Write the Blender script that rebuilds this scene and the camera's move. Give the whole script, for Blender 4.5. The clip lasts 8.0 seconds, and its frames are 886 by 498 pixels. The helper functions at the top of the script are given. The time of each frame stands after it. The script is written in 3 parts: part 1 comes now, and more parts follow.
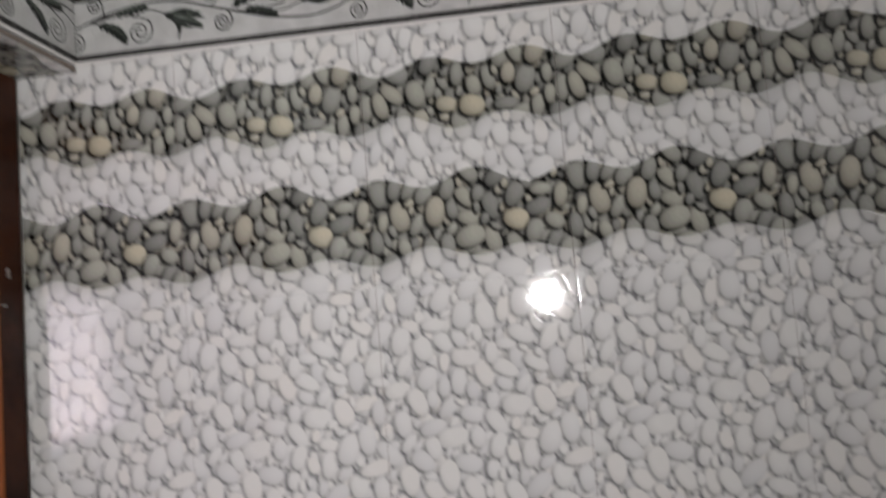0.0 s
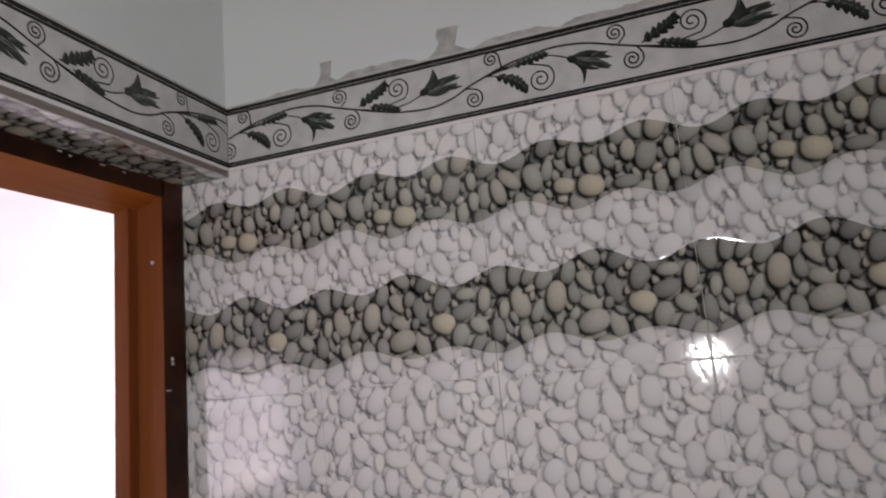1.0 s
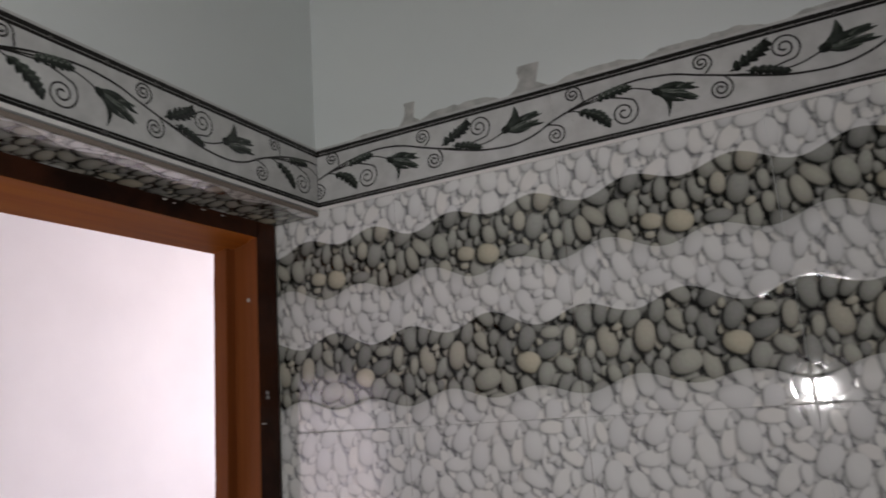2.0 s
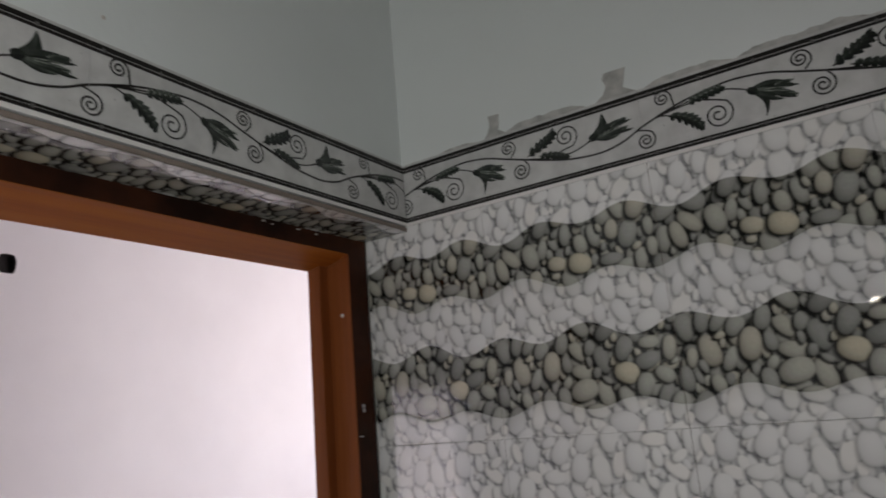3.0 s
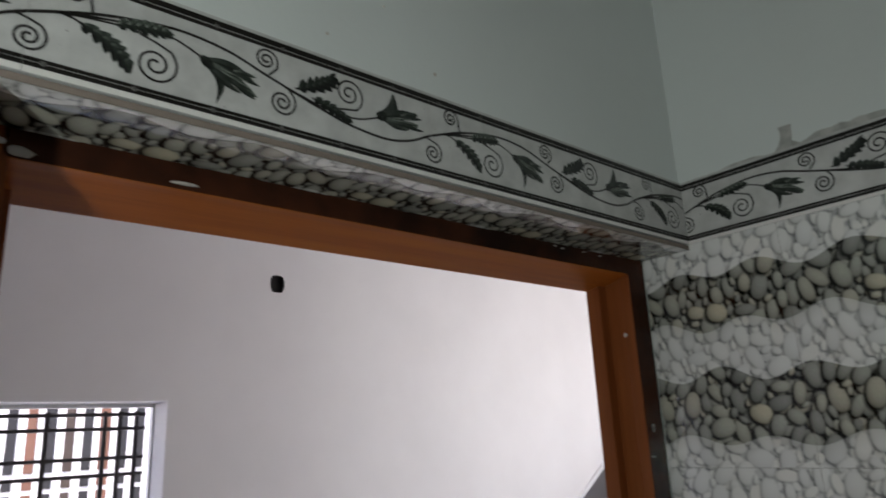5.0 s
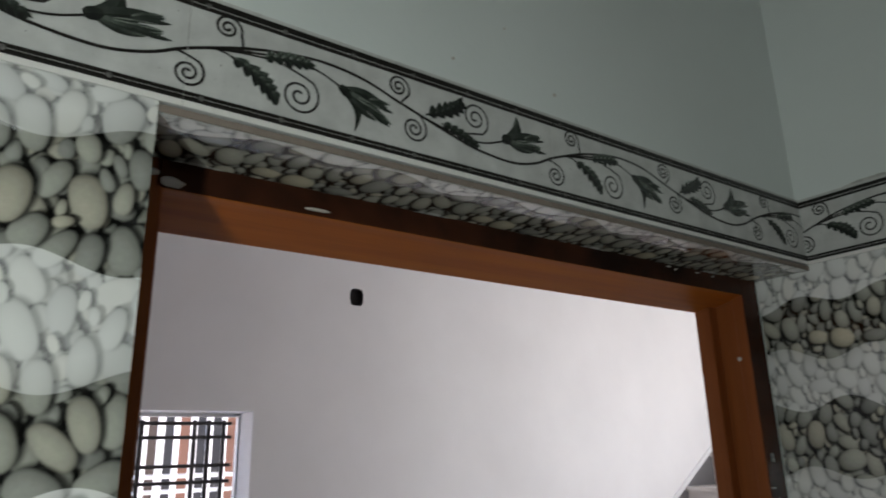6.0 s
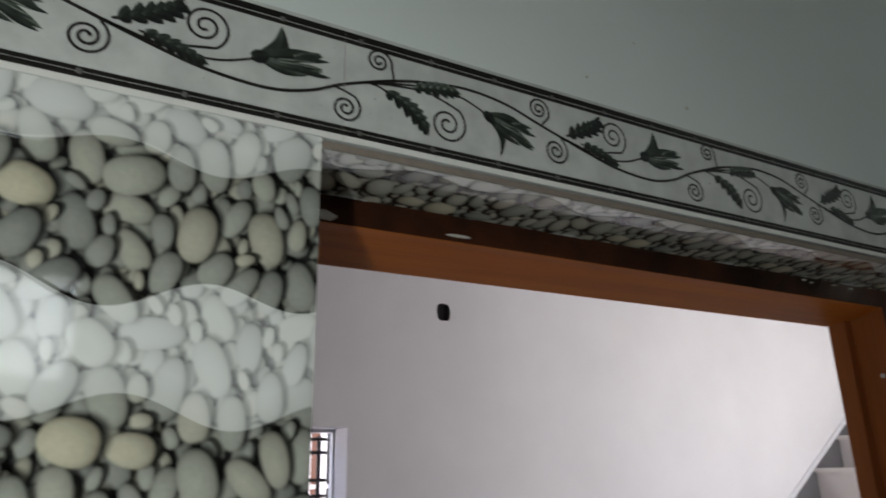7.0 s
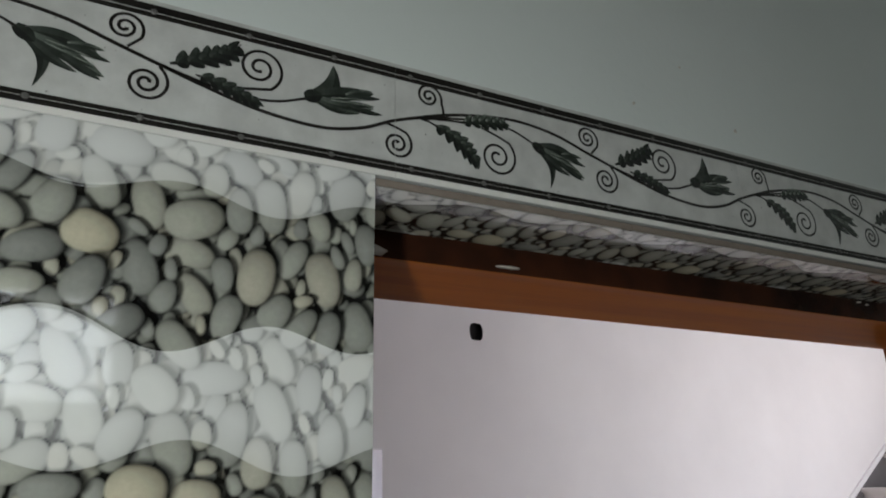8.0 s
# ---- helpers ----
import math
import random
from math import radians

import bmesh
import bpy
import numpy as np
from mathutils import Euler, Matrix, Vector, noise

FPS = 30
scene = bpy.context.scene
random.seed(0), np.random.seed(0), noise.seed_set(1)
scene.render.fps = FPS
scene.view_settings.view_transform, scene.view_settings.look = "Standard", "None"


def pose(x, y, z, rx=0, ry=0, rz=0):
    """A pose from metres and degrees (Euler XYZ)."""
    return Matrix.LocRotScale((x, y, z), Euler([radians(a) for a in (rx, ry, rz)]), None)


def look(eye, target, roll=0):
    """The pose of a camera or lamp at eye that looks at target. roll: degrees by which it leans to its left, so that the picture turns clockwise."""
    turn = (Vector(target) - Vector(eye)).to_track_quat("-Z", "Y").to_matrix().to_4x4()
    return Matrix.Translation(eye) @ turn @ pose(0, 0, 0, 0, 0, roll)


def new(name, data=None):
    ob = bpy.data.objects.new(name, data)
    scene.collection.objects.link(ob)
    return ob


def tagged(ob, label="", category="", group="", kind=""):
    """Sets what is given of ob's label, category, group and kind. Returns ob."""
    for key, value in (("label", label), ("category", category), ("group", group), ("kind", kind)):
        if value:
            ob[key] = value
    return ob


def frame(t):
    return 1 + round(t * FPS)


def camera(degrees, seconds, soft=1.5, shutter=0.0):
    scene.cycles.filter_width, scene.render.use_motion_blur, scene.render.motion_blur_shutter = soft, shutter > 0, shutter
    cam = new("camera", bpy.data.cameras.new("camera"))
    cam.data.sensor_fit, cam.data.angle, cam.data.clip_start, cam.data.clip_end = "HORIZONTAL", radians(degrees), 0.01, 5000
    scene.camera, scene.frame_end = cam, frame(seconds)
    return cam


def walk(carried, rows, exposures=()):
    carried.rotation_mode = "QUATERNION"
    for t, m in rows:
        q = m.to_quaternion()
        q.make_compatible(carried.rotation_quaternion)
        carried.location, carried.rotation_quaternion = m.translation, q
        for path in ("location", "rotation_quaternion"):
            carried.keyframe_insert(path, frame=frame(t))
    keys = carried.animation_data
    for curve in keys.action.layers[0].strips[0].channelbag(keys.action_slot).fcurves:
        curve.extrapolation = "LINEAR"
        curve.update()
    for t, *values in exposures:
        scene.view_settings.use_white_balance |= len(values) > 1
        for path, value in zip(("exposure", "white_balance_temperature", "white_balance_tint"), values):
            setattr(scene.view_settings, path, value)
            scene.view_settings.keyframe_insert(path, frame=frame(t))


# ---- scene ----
cam = camera(65.9, 8.0, soft=1.8, shutter=0.6)
PATH = [
    (0, (0.073, 0.019, 1.698), (-0.113, 2.004, 1.858), -4.8),
    (0.5, (0.073, -0.009, 1.777), (-0.301, 1.942, 2.005), -6.2),
    (1, (0.142, 0.035, 1.749), (-0.491, 1.901, 2.091), -5.1),
    (1.5, (0.169, 0.041, 1.764), (-0.566, 1.859, 2.159), -5.5),
    (2, (0.156, 0.031, 1.776), (-0.706, 1.785, 2.195), -4.5),
    (3.3, (0.12, -0.007, 1.789), (-0.987, 1.588, 2.269), -5.1),
    (3.5, (0.107, -0.023, 1.796), (-1.056, 1.528, 2.287), -4.9),
    (4, (0.074, -0.05, 1.807), (-1.209, 1.401, 2.304), -4.5),
    (4.5, (0.058, -0.09, 1.801), (-1.326, 1.264, 2.305), -3.7),
    (6, (-0.006, -0.187, 1.829), (-1.569, 0.927, 2.391), -1.3),
    (6.5, (-0.041, -0.216, 1.835), (-1.655, 0.823, 2.395), -1.0),
    (7, (-0.053, -0.257, 1.848), (-1.715, 0.681, 2.445), -1.2),
    (7.5, (-0.073, -0.274, 1.859), (-1.762, 0.600, 2.478), -1.7),
    (8, (-0.065, -0.279, 1.868), (-1.750, 0.584, 2.511), -1.4),
]
EXPOSURES = [(0.0, 2.45, 6850, 32), (0.5, 2.50, 6850, 36), (1.0, 2.10, 6850, 38), (2.0, 1.66, 6850, 32), (3.5, 1.42, 6800, 28), (4.5, 1.31, 6700, 22), (6.0, 1.18, 6650, 17), (8.0, 1.06, 6650, 20)]
walk(cam, [(t, look(eye, target, roll)) for t, eye, target, roll in PATH], EXPOSURES)

# ---- light ----
world = bpy.data.worlds.new("world")
scene.world = world
world.use_nodes = True
wn = world.node_tree
sky = wn.nodes.new("ShaderNodeTexSky")
sky.sky_type = "NISHITA"
sky.sun_disc = False
sky.sun_elevation, sky.sun_rotation = radians(61.9), radians(129.8)
wn.links.new(sky.outputs[0], wn.nodes["Background"].inputs[0])
wn.nodes["Background"].inputs[1].default_value = 0.15


def lamp(name, kind, m, energy, colour, **sizes):
    data = bpy.data.lights.new(name, kind)
    data.energy, data.color = energy, colour
    if kind == "AREA":
        data.shape, data.size, data.size_y = "RECTANGLE", sizes["w"], sizes["h"]
    if kind == "SUN":
        data.angle = radians(0.6)
    if kind == "SPOT":
        data.shadow_soft_size, data.spot_size, data.spot_blend = sizes["r"], radians(sizes["cone"]), 1.0
    ob = new(name, data)
    ob.matrix_world = m
    return ob


SUN_FROM = Vector((0.36, -0.30, 0.88))
lamp("sun", "SUN", look(SUN_FROM * 20, (0, 0, 0)), 5.0, (1, 0.95, 0.88))
# daylight of the two openings that the camera never faces; the hall's is assumed
lamp("hall_daylight", "AREA", look((-0.83, 4.4, 1.9), (-3.2, 4.4, 2.0)), 20.5, (0.98, 0.99, 0.985), w=3.3, h=1.5)
lamp("room_daylight", "AREA", look((1.79, -0.46, 2.37), (-0.6, -0.46, 2.1)), 0.7, (0.90, 1.0, 0.95), w=0.44, h=0.38)
# Fixed lamp added behind the camera in place of a torch moving with it.
TORCH = (0.21, -0.655, 1.70)
lamp("torch_stand_in_light", "SPOT", look(TORCH, (TORCH[0] - 0.76, TORCH[1] + 0.65, TORCH[2])), 10.9, (0.86, 1.0, 0.935), r=0.036, cone=164)


# ---- materials ----
class Nodes:
    """Shorthand for building one node material."""

    def __init__(self, name):
        self.mat = bpy.data.materials.new(name)
        self.mat.use_nodes = True
        self.tree = self.mat.node_tree
        self.bsdf = self.tree.nodes["Principled BSDF"]

    def add(self, kind):
        return self.tree.nodes.new(kind)

    def put(self, socket, value):
        if isinstance(value, bpy.types.NodeSocket):
            self.tree.links.new(value, socket)
        else:
            socket.default_value = value

    def math(self, op, a, b=0.0, c=0.0):
        n = self.add("ShaderNodeMath")
        n.operation = op
        for s, v in zip(n.inputs, (a, b, c)):
            self.put(s, v)
        return n.outputs[0]

    def mix(self, f, a, b, blend="MIX"):
        n = self.add("ShaderNodeMix")
        n.data_type, n.blend_type = "RGBA", blend
        self.put(n.inputs[0], f), self.put(n.inputs[6], a), self.put(n.inputs[7], b)
        return n.outputs[2]

    def ramp(self, f, stops, mode="LINEAR"):
        n = self.add("ShaderNodeValToRGB")
        n.color_ramp.interpolation = mode
        while len(n.color_ramp.elements) < len(stops):
            n.color_ramp.elements.new(0.5)
        for e, (p, c) in zip(n.color_ramp.elements, stops):
            e.position, e.color = p, (*c, 1)
        self.put(n.inputs[0], f)
        return n.outputs[0]

    def where(self, scale=(1, 1, 1)):
        n = self.add("ShaderNodeMapping")
        n.inputs["Scale"].default_value = scale
        self.put(n.inputs[0], self.add("ShaderNodeTexCoord").outputs["Object"])
        return n.outputs[0]

    def noise(self, scale, detail=4, at=None, rough=0.55):
        n = self.add("ShaderNodeTexNoise")
        n.inputs["Scale"].default_value, n.inputs["Detail"].default_value, n.inputs["Roughness"].default_value = scale, detail, rough
        self.put(n.inputs["Vector"], at if at else self.where())
        return n.outputs[0]

    def attr(self, name):
        n = self.add("ShaderNodeAttribute")
        n.attribute_name = name
        return n.outputs["Fac"]

    def bump(self, height, distance, strength=0.5):
        n = self.add("ShaderNodeBump")
        n.inputs["Strength"].default_value, n.inputs["Distance"].default_value = strength, distance
        self.put(n.inputs["Height"], height)
        self.put(self.bsdf.inputs["Normal"], n.outputs[0])

    def done(self, colour, rough=0.5, metal=0.0, coat=0.0):
        self.put(self.bsdf.inputs["Base Color"], colour)
        self.put(self.bsdf.inputs["Roughness"], rough)
        self.bsdf.inputs["Metallic"].default_value = metal
        self.bsdf.inputs["Coat Weight"].default_value = coat
        self.bsdf.inputs["Coat Roughness"].default_value = 0.05
        return self.mat


def paint(name, colour, dirt, rough=0.55, fine=90):
    n = Nodes(name)
    big, small = n.noise(2.2, 5), n.noise(fine, 3)
    c = n.mix(n.ramp(big, [(0.35, (0, 0, 0)), (0.75, (1, 1, 1))]), (*colour, 1), (*dirt, 1))
    n.bump(n.math("ADD", n.math("MULTIPLY", n.noise(9, 3), 2.0), small), 0.0012, 0.35)
    return n.done(c, rough)


PAINT_ROOM = paint("mint_grey_wall_paint", (0.71, 0.75, 0.73), (0.66, 0.70, 0.68), 0.42)
PAINT_HALL = paint("white_wall_paint", (0.80, 0.785, 0.785), (0.75, 0.735, 0.735), 0.6)
PAINT_WHITE = paint("white_trim_paint", (0.82, 0.82, 0.83), (0.76, 0.76, 0.78), 0.4)
# Paler than the wall: skylight on the window reveals is put into the colour.
REVEAL_LIT = paint("skylit_reveal_white", (0.88, 0.88, 0.90), (0.85, 0.85, 0.875), 0.5)
# Unseen floors: the hall's is pale and the room's dark to steer bounced light.
PLAIN_FLOOR = paint("floor_stone", (0.54, 0.49, 0.43), (0.47, 0.42, 0.37), 0.3)
ROOM_FLOOR = paint("dark_floor_stone", (0.13, 0.13, 0.125), (0.09, 0.09, 0.088), 0.4)
STEP_STONE = paint("pale_step_stone", (0.66, 0.61, 0.59), (0.58, 0.53, 0.51), 0.3)
SKIRT_STONE = paint("grey_skirting_stone", (0.15, 0.145, 0.15), (0.11, 0.105, 0.11), 0.35)
n_ = Nodes("cement_smear")
n_.bump(n_.noise(120, 4), 0.0012, 0.6)
CEMENT = n_.done(n_.mix(n_.ramp(n_.noise(38, 5), [(0.36, (0, 0, 0)), (0.62, (1, 1, 1))]), (0.33, 0.33, 0.31, 1), (0.50, 0.495, 0.465, 1)), 0.9)
# For unseen walls and ceiling, kept grey so that less light bounces.
PLASTER = paint("bare_grey_plaster", (0.36, 0.36, 0.345), (0.29, 0.29, 0.28), 0.9, 120)
MORTAR = paint("pale_mortar", (0.56, 0.52, 0.47), (0.42, 0.38, 0.34), 0.9, 200)
HOLE_SHADE = paint("hole_shade", (0.022, 0.019, 0.019), (0.012, 0.011, 0.011), 0.9)
BRICKY = paint("brick_red_paint", (0.16, 0.075, 0.05), (0.12, 0.06, 0.04), 0.7)
FACADE = paint("brown_render", (0.05, 0.036, 0.03), (0.04, 0.028, 0.023), 0.8)
SHUTTER = paint("dark_shutter_paint", (0.020, 0.020, 0.022), (0.013, 0.013, 0.015), 0.6)
# Unseen yard, kept pale to bounce sun up to the windows.
GROUND = paint("pale_concrete_yard", (0.60, 0.58, 0.56), (0.52, 0.50, 0.48), 0.9)


def metal_paint(name, colour, rough):
    n = Nodes(name)
    return n.done(n.mix(n.noise(30, 4), (*colour, 1), (*[c * 0.7 for c in colour], 1)), rough)


DARK_STEEL = metal_paint("dark_steel_paint", (0.045, 0.04, 0.042), 0.45)
n_ = Nodes("bright_steel")
BRIGHT_STEEL = n_.done(n_.mix(n_.noise(300, 2), (0.86, 0.86, 0.84, 1), (0.70, 0.70, 0.69, 1)), 0.30, 1.0)


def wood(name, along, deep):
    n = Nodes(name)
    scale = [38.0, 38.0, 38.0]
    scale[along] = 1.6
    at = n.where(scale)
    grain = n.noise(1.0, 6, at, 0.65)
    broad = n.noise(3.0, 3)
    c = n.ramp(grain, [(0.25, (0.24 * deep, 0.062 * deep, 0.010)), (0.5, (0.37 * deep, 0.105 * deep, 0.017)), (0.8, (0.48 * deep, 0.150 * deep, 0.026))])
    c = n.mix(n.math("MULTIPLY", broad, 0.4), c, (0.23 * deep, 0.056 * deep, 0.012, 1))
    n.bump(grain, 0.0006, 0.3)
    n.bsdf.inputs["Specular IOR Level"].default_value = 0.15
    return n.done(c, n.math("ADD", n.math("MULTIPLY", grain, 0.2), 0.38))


n_ = Nodes("dark_front_wood")
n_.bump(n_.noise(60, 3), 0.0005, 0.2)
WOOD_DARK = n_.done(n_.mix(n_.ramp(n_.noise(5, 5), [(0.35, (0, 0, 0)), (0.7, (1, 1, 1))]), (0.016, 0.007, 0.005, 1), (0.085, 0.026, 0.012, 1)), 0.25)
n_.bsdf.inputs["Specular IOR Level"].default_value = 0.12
# The head's copy is lighter: the hall's light from below is put into it.
WOOD_UPRIGHT, WOOD_LEVEL = wood("varnished_wood_upright", 2, 0.66), wood("varnished_wood_level_lit", 1, 1.2)

# the pebble print: bands of natural colour between washed-out ones, with wavy limits
TILE_W, TILE_H = 0.303, 0.405
WAVES = ((0.063, 0.0105, 0.3), (0.157, 0.0105, 2.0), (0.247, 0.0115, 4.1), (0.360, 0.009, 1.2))


def pebble_material(name, banded):
    """The glazed print: full colour inside the bands, bleached outside; each bleached zone thins out towards its lower wavy limit."""
    n = Nodes(name)

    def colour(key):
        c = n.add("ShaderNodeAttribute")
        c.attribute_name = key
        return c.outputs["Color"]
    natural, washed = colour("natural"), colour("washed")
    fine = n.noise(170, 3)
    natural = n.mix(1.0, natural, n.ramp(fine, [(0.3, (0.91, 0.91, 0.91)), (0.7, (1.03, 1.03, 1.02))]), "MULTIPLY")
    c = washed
    if banded:
        uv = n.add("ShaderNodeSeparateXYZ")
        print_map = n.add("ShaderNodeUVMap")
        print_map.uv_map = "UVMap"
        n.put(uv.inputs[0], print_map.outputs[0])
        u, v = uv.outputs[0], uv.outputs[1]
        turn = n.math("MULTIPLY", u, 2 * math.pi / TILE_W)
        below, past = [], []
        for v0, a, p in WAVES:
            s = n.math("MULTIPLY", n.math("SINE", n.math("ADD", n.math("MULTIPLY", turn, 2.0), p)), a)
            s2 = n.math("MULTIPLY", n.math("SINE", n.math("ADD", turn, 2 * p)), 0.35 * a)
            away = n.math("SUBTRACT", v, n.math("ADD", n.math("ADD", s, s2), v0))
            for store, soft in ((below, 0.0008), (past, 0.024)):
                d = n.math("DIVIDE", away, soft)
                d.node.use_clamp = True
                store.append(d)
        band = n.math("ADD", n.math("SUBTRACT", below[0], below[1]), n.math("SUBTRACT", below[2], below[3]))
        # just past the second and fourth limit some of the full colour still shows
        thin = n.math("ADD", n.math("MULTIPLY", below[1], n.math("SUBTRACT", 1.0, past[1])), n.math("MULTIPLY", below[3], n.math("SUBTRACT", 1.0, past[3])))
        band = n.math("ADD", band, n.math("MULTIPLY", thin, 0.38))
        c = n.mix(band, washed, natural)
    n.bump(n.noise(24, 2), 0.0006, 0.12)
    n.bsdf.inputs["Specular IOR Level"].default_value = 0.6
    return n.done(c, 0.06)


BAND_PRINT, PALE_PRINT = pebble_material("banded_pebble_print", True), pebble_material("pale_pebble_print", False)
n_ = Nodes("tile_body")
TILE_BODY = n_.done(n_.mix(n_.noise(60, 3), (0.27, 0.22, 0.185, 1), (0.19, 0.15, 0.125, 1)), 0.8)
n_ = Nodes("border_glaze")
n_.bump(n_.math("ADD", n_.noise(25, 2), n_.math("MULTIPLY", n_.noise(160, 3), 0.35)), 0.0008, 0.2)
cloud_ = n_.mix(n_.ramp(n_.noise(28, 5), [(0.32, (0, 0, 0)), (0.68, (1, 1, 1))]), (0.63, 0.63, 0.61, 1), (0.49, 0.49, 0.475, 1))
BORDER_WHITE = n_.done(n_.mix(n_.ramp(n_.noise(240, 2), [(0.70, (0, 0, 0)), (0.76, (1, 1, 1))]), cloud_, (0.20, 0.195, 0.18, 1)), 0.18, 0, 0.2)
# White edge strip; the light it catches is put into a paler glaze.
n_ = Nodes("lit_edging_glaze")
EDGE_LIT = n_.done(n_.mix(n_.noise(40, 4), (0.84, 0.82, 0.79, 1), (0.72, 0.70, 0.67, 1)), 0.2)
n_ = Nodes("black_print")
INK = n_.done(n_.mix(n_.noise(70, 4), (0.006, 0.0055, 0.005, 1), (0.022, 0.019, 0.017, 1)), 0.3)
n_.bsdf.inputs["Specular IOR Level"].default_value = 0.25
n_ = Nodes("grey_stud_print")
STUD = n_.done(n_.mix(n_.noise(70, 4), (0.16, 0.155, 0.15, 1), (0.07, 0.068, 0.065, 1)), 0.3)
n_ = Nodes("leaf_print")
tone_ = n_.attr("tone")
LEAF_INK = n_.done(n_.mix(n_.math("MULTIPLY", n_.noise(130, 5), 0.7), n_.ramp(tone_, [(0, (0.012, 0.012, 0.012)), (0.45, (0.062, 0.078, 0.064)), (0.8, (0.17, 0.20, 0.17)), (1, (0.36, 0.40, 0.35))]), (0.013, 0.012, 0.012, 1)), 0.25)
n_ = Nodes("lamp_glow")
n_.bsdf.inputs["Emission Color"].default_value = (1, 0.97, 0.93, 1)
n_.bsdf.inputs["Emission Strength"].default_value = 6
GLOW = n_.done((0.9, 0.9, 0.9, 1), 0.4)
n_ = Nodes("frosted_glass")
n_.bsdf.inputs["Transmission Weight"].default_value = 1
FROST = n_.done((0.86, 0.95, 0.92, 1), 0.35)


# ---- mesh tools ----
def box(bm, x0, x1, y0, y1, z0, z1):
    m = Matrix.LocRotScale(((x0 + x1) / 2, (y0 + y1) / 2, (z0 + z1) / 2), None, (x1 - x0, y1 - y0, z1 - z0))
    return bmesh.ops.create_cube(bm, size=1, matrix=m)["verts"]


def prism(bm, outline, axis, a, b):
    """An outline in the two other axes (in x, y, z order), drawn out along axis from a to b."""
    def place(p, w):
        q = list(p)
        q.insert(axis, w)
        return q
    lo, hi = [bm.verts.new(place(p, a)) for p in outline], [bm.verts.new(place(p, b)) for p in outline]
    bm.faces.new(lo), bm.faces.new(hi[::-1])
    for i in range(len(lo)):
        j = (i + 1) % len(lo)
        bm.faces.new((lo[i], hi[i], hi[j], lo[j]))
    bmesh.ops.recalc_face_normals(bm, faces=bm.faces[:])


def soften(bm, width, segments=2):
    bmesh.ops.bevel(bm, geom=bm.edges[:], offset=width, segments=segments, affect="EDGES", profile=0.6)


def mesh_of(name, bm, *mats):
    me = bpy.data.meshes.new(name)
    bm.to_mesh(me)
    bm.free()
    for m in mats:
        me.materials.append(m)
    return me


def part(name, bm, material, parent=None, label=""):
    ob = new(name, mesh_of(name, bm, material))
    if parent:
        ob.parent = parent
    return tagged(ob, label)


def slab(axis, c0, c1, us, zs, holes):
    """A wall of thickness c0 to c1 across axis (0 or 1), with rectangular holes (u0, u1, z0, z1)."""
    bm = bmesh.new()
    us = sorted({*us, *[h[i] for h in holes for i in (0, 1)]})
    zs = sorted({*zs, *[h[i] for h in holes for i in (2, 3)]})

    def solid(i, j):
        if not (0 <= i < len(us) - 1 and 0 <= j < len(zs) - 1):
            return False
        u, z = (us[i] + us[i + 1]) / 2, (zs[j] + zs[j + 1]) / 2
        return not any(h[0] < u < h[1] and h[2] < z < h[3] for h in holes)

    def at(c, u, z):
        return bm.verts.new((c, u, z) if axis == 0 else (u, c, z))
    for i in range(len(us) - 1):
        for j in range(len(zs) - 1):
            if not solid(i, j):
                continue
            u0, u1, z0, z1 = us[i], us[i + 1], zs[j], zs[j + 1]
            for c in (c0, c1):
                bm.faces.new([at(c, *p) for p in ((u0, z0), (u1, z0), (u1, z1), (u0, z1))])
            for di, dj, p, q in ((-1, 0, (u0, z0), (u0, z1)), (1, 0, (u1, z0), (u1, z1)), (0, -1, (u0, z0), (u1, z0)), (0, 1, (u0, z1), (u1, z1))):
                if not solid(i + di, j + dj):
                    bm.faces.new([at(c0, *p), at(c0, *q), at(c1, *q), at(c1, *p)])
    bmesh.ops.remove_doubles(bm, verts=bm.verts[:], dist=1e-5)
    bmesh.ops.recalc_face_normals(bm, faces=bm.faces[:])
    return bm


def setting(name, bm, material, label, category="wall"):
    return tagged(part(name, bm, material), label, category, kind="structure")


def block(*sizes):
    bm = bmesh.new()
    box(bm, *sizes)
    return bm


# ---- structure ----
XB, YA = -0.6, 1.05          # faces of the tiled walls
TOP, BORDER = 2.135, 0.124   # underside and height of the border
HALL_W, XE, YS = -3.2, 1.8, -0.80
ROOM_H, HALL_H = 3.0, 3.3
Y_EDGE = -0.0725   # end of the tiles beside the doorway
DOOR = (Y_EDGE - 0.004, YA + 0.008, 0.0, 2.134)
HALL_LIGHT, WIN_A, WIN_B = (2.75, 6.05, 1.1, 2.7), (-0.42, 0.98, 0.9, 2.02), (-3.5, -2.1, 0.9, 2.02)
VENT = (-0.70, -0.22, 2.16, 2.58)

setting("floor", block(XB - 0.1, 2.0, YS - 0.2, YA + 0.2, -0.12, 0.0), ROOM_FLOOR, "dark grey stone floor of the tiled room", "floor")
setting("floor_hall", block(-3.43, XB - 0.1, -4.2, 6.7, -0.12, 0.0), PLAIN_FLOOR, "pale stone floor of the hall", "floor")
setting("ceiling", block(-0.6, 2.0, YS - 0.2, YA + 0.2, ROOM_H, ROOM_H + 0.12), PLASTER, "bare grey concrete ceiling of the tiled room", "ceiling")
setting("ceiling_hall", block(-3.43, -0.8, -4.2, 6.7, HALL_H, HALL_H + 0.12), PAINT_WHITE, "plain white painted hall ceiling", "ceiling")
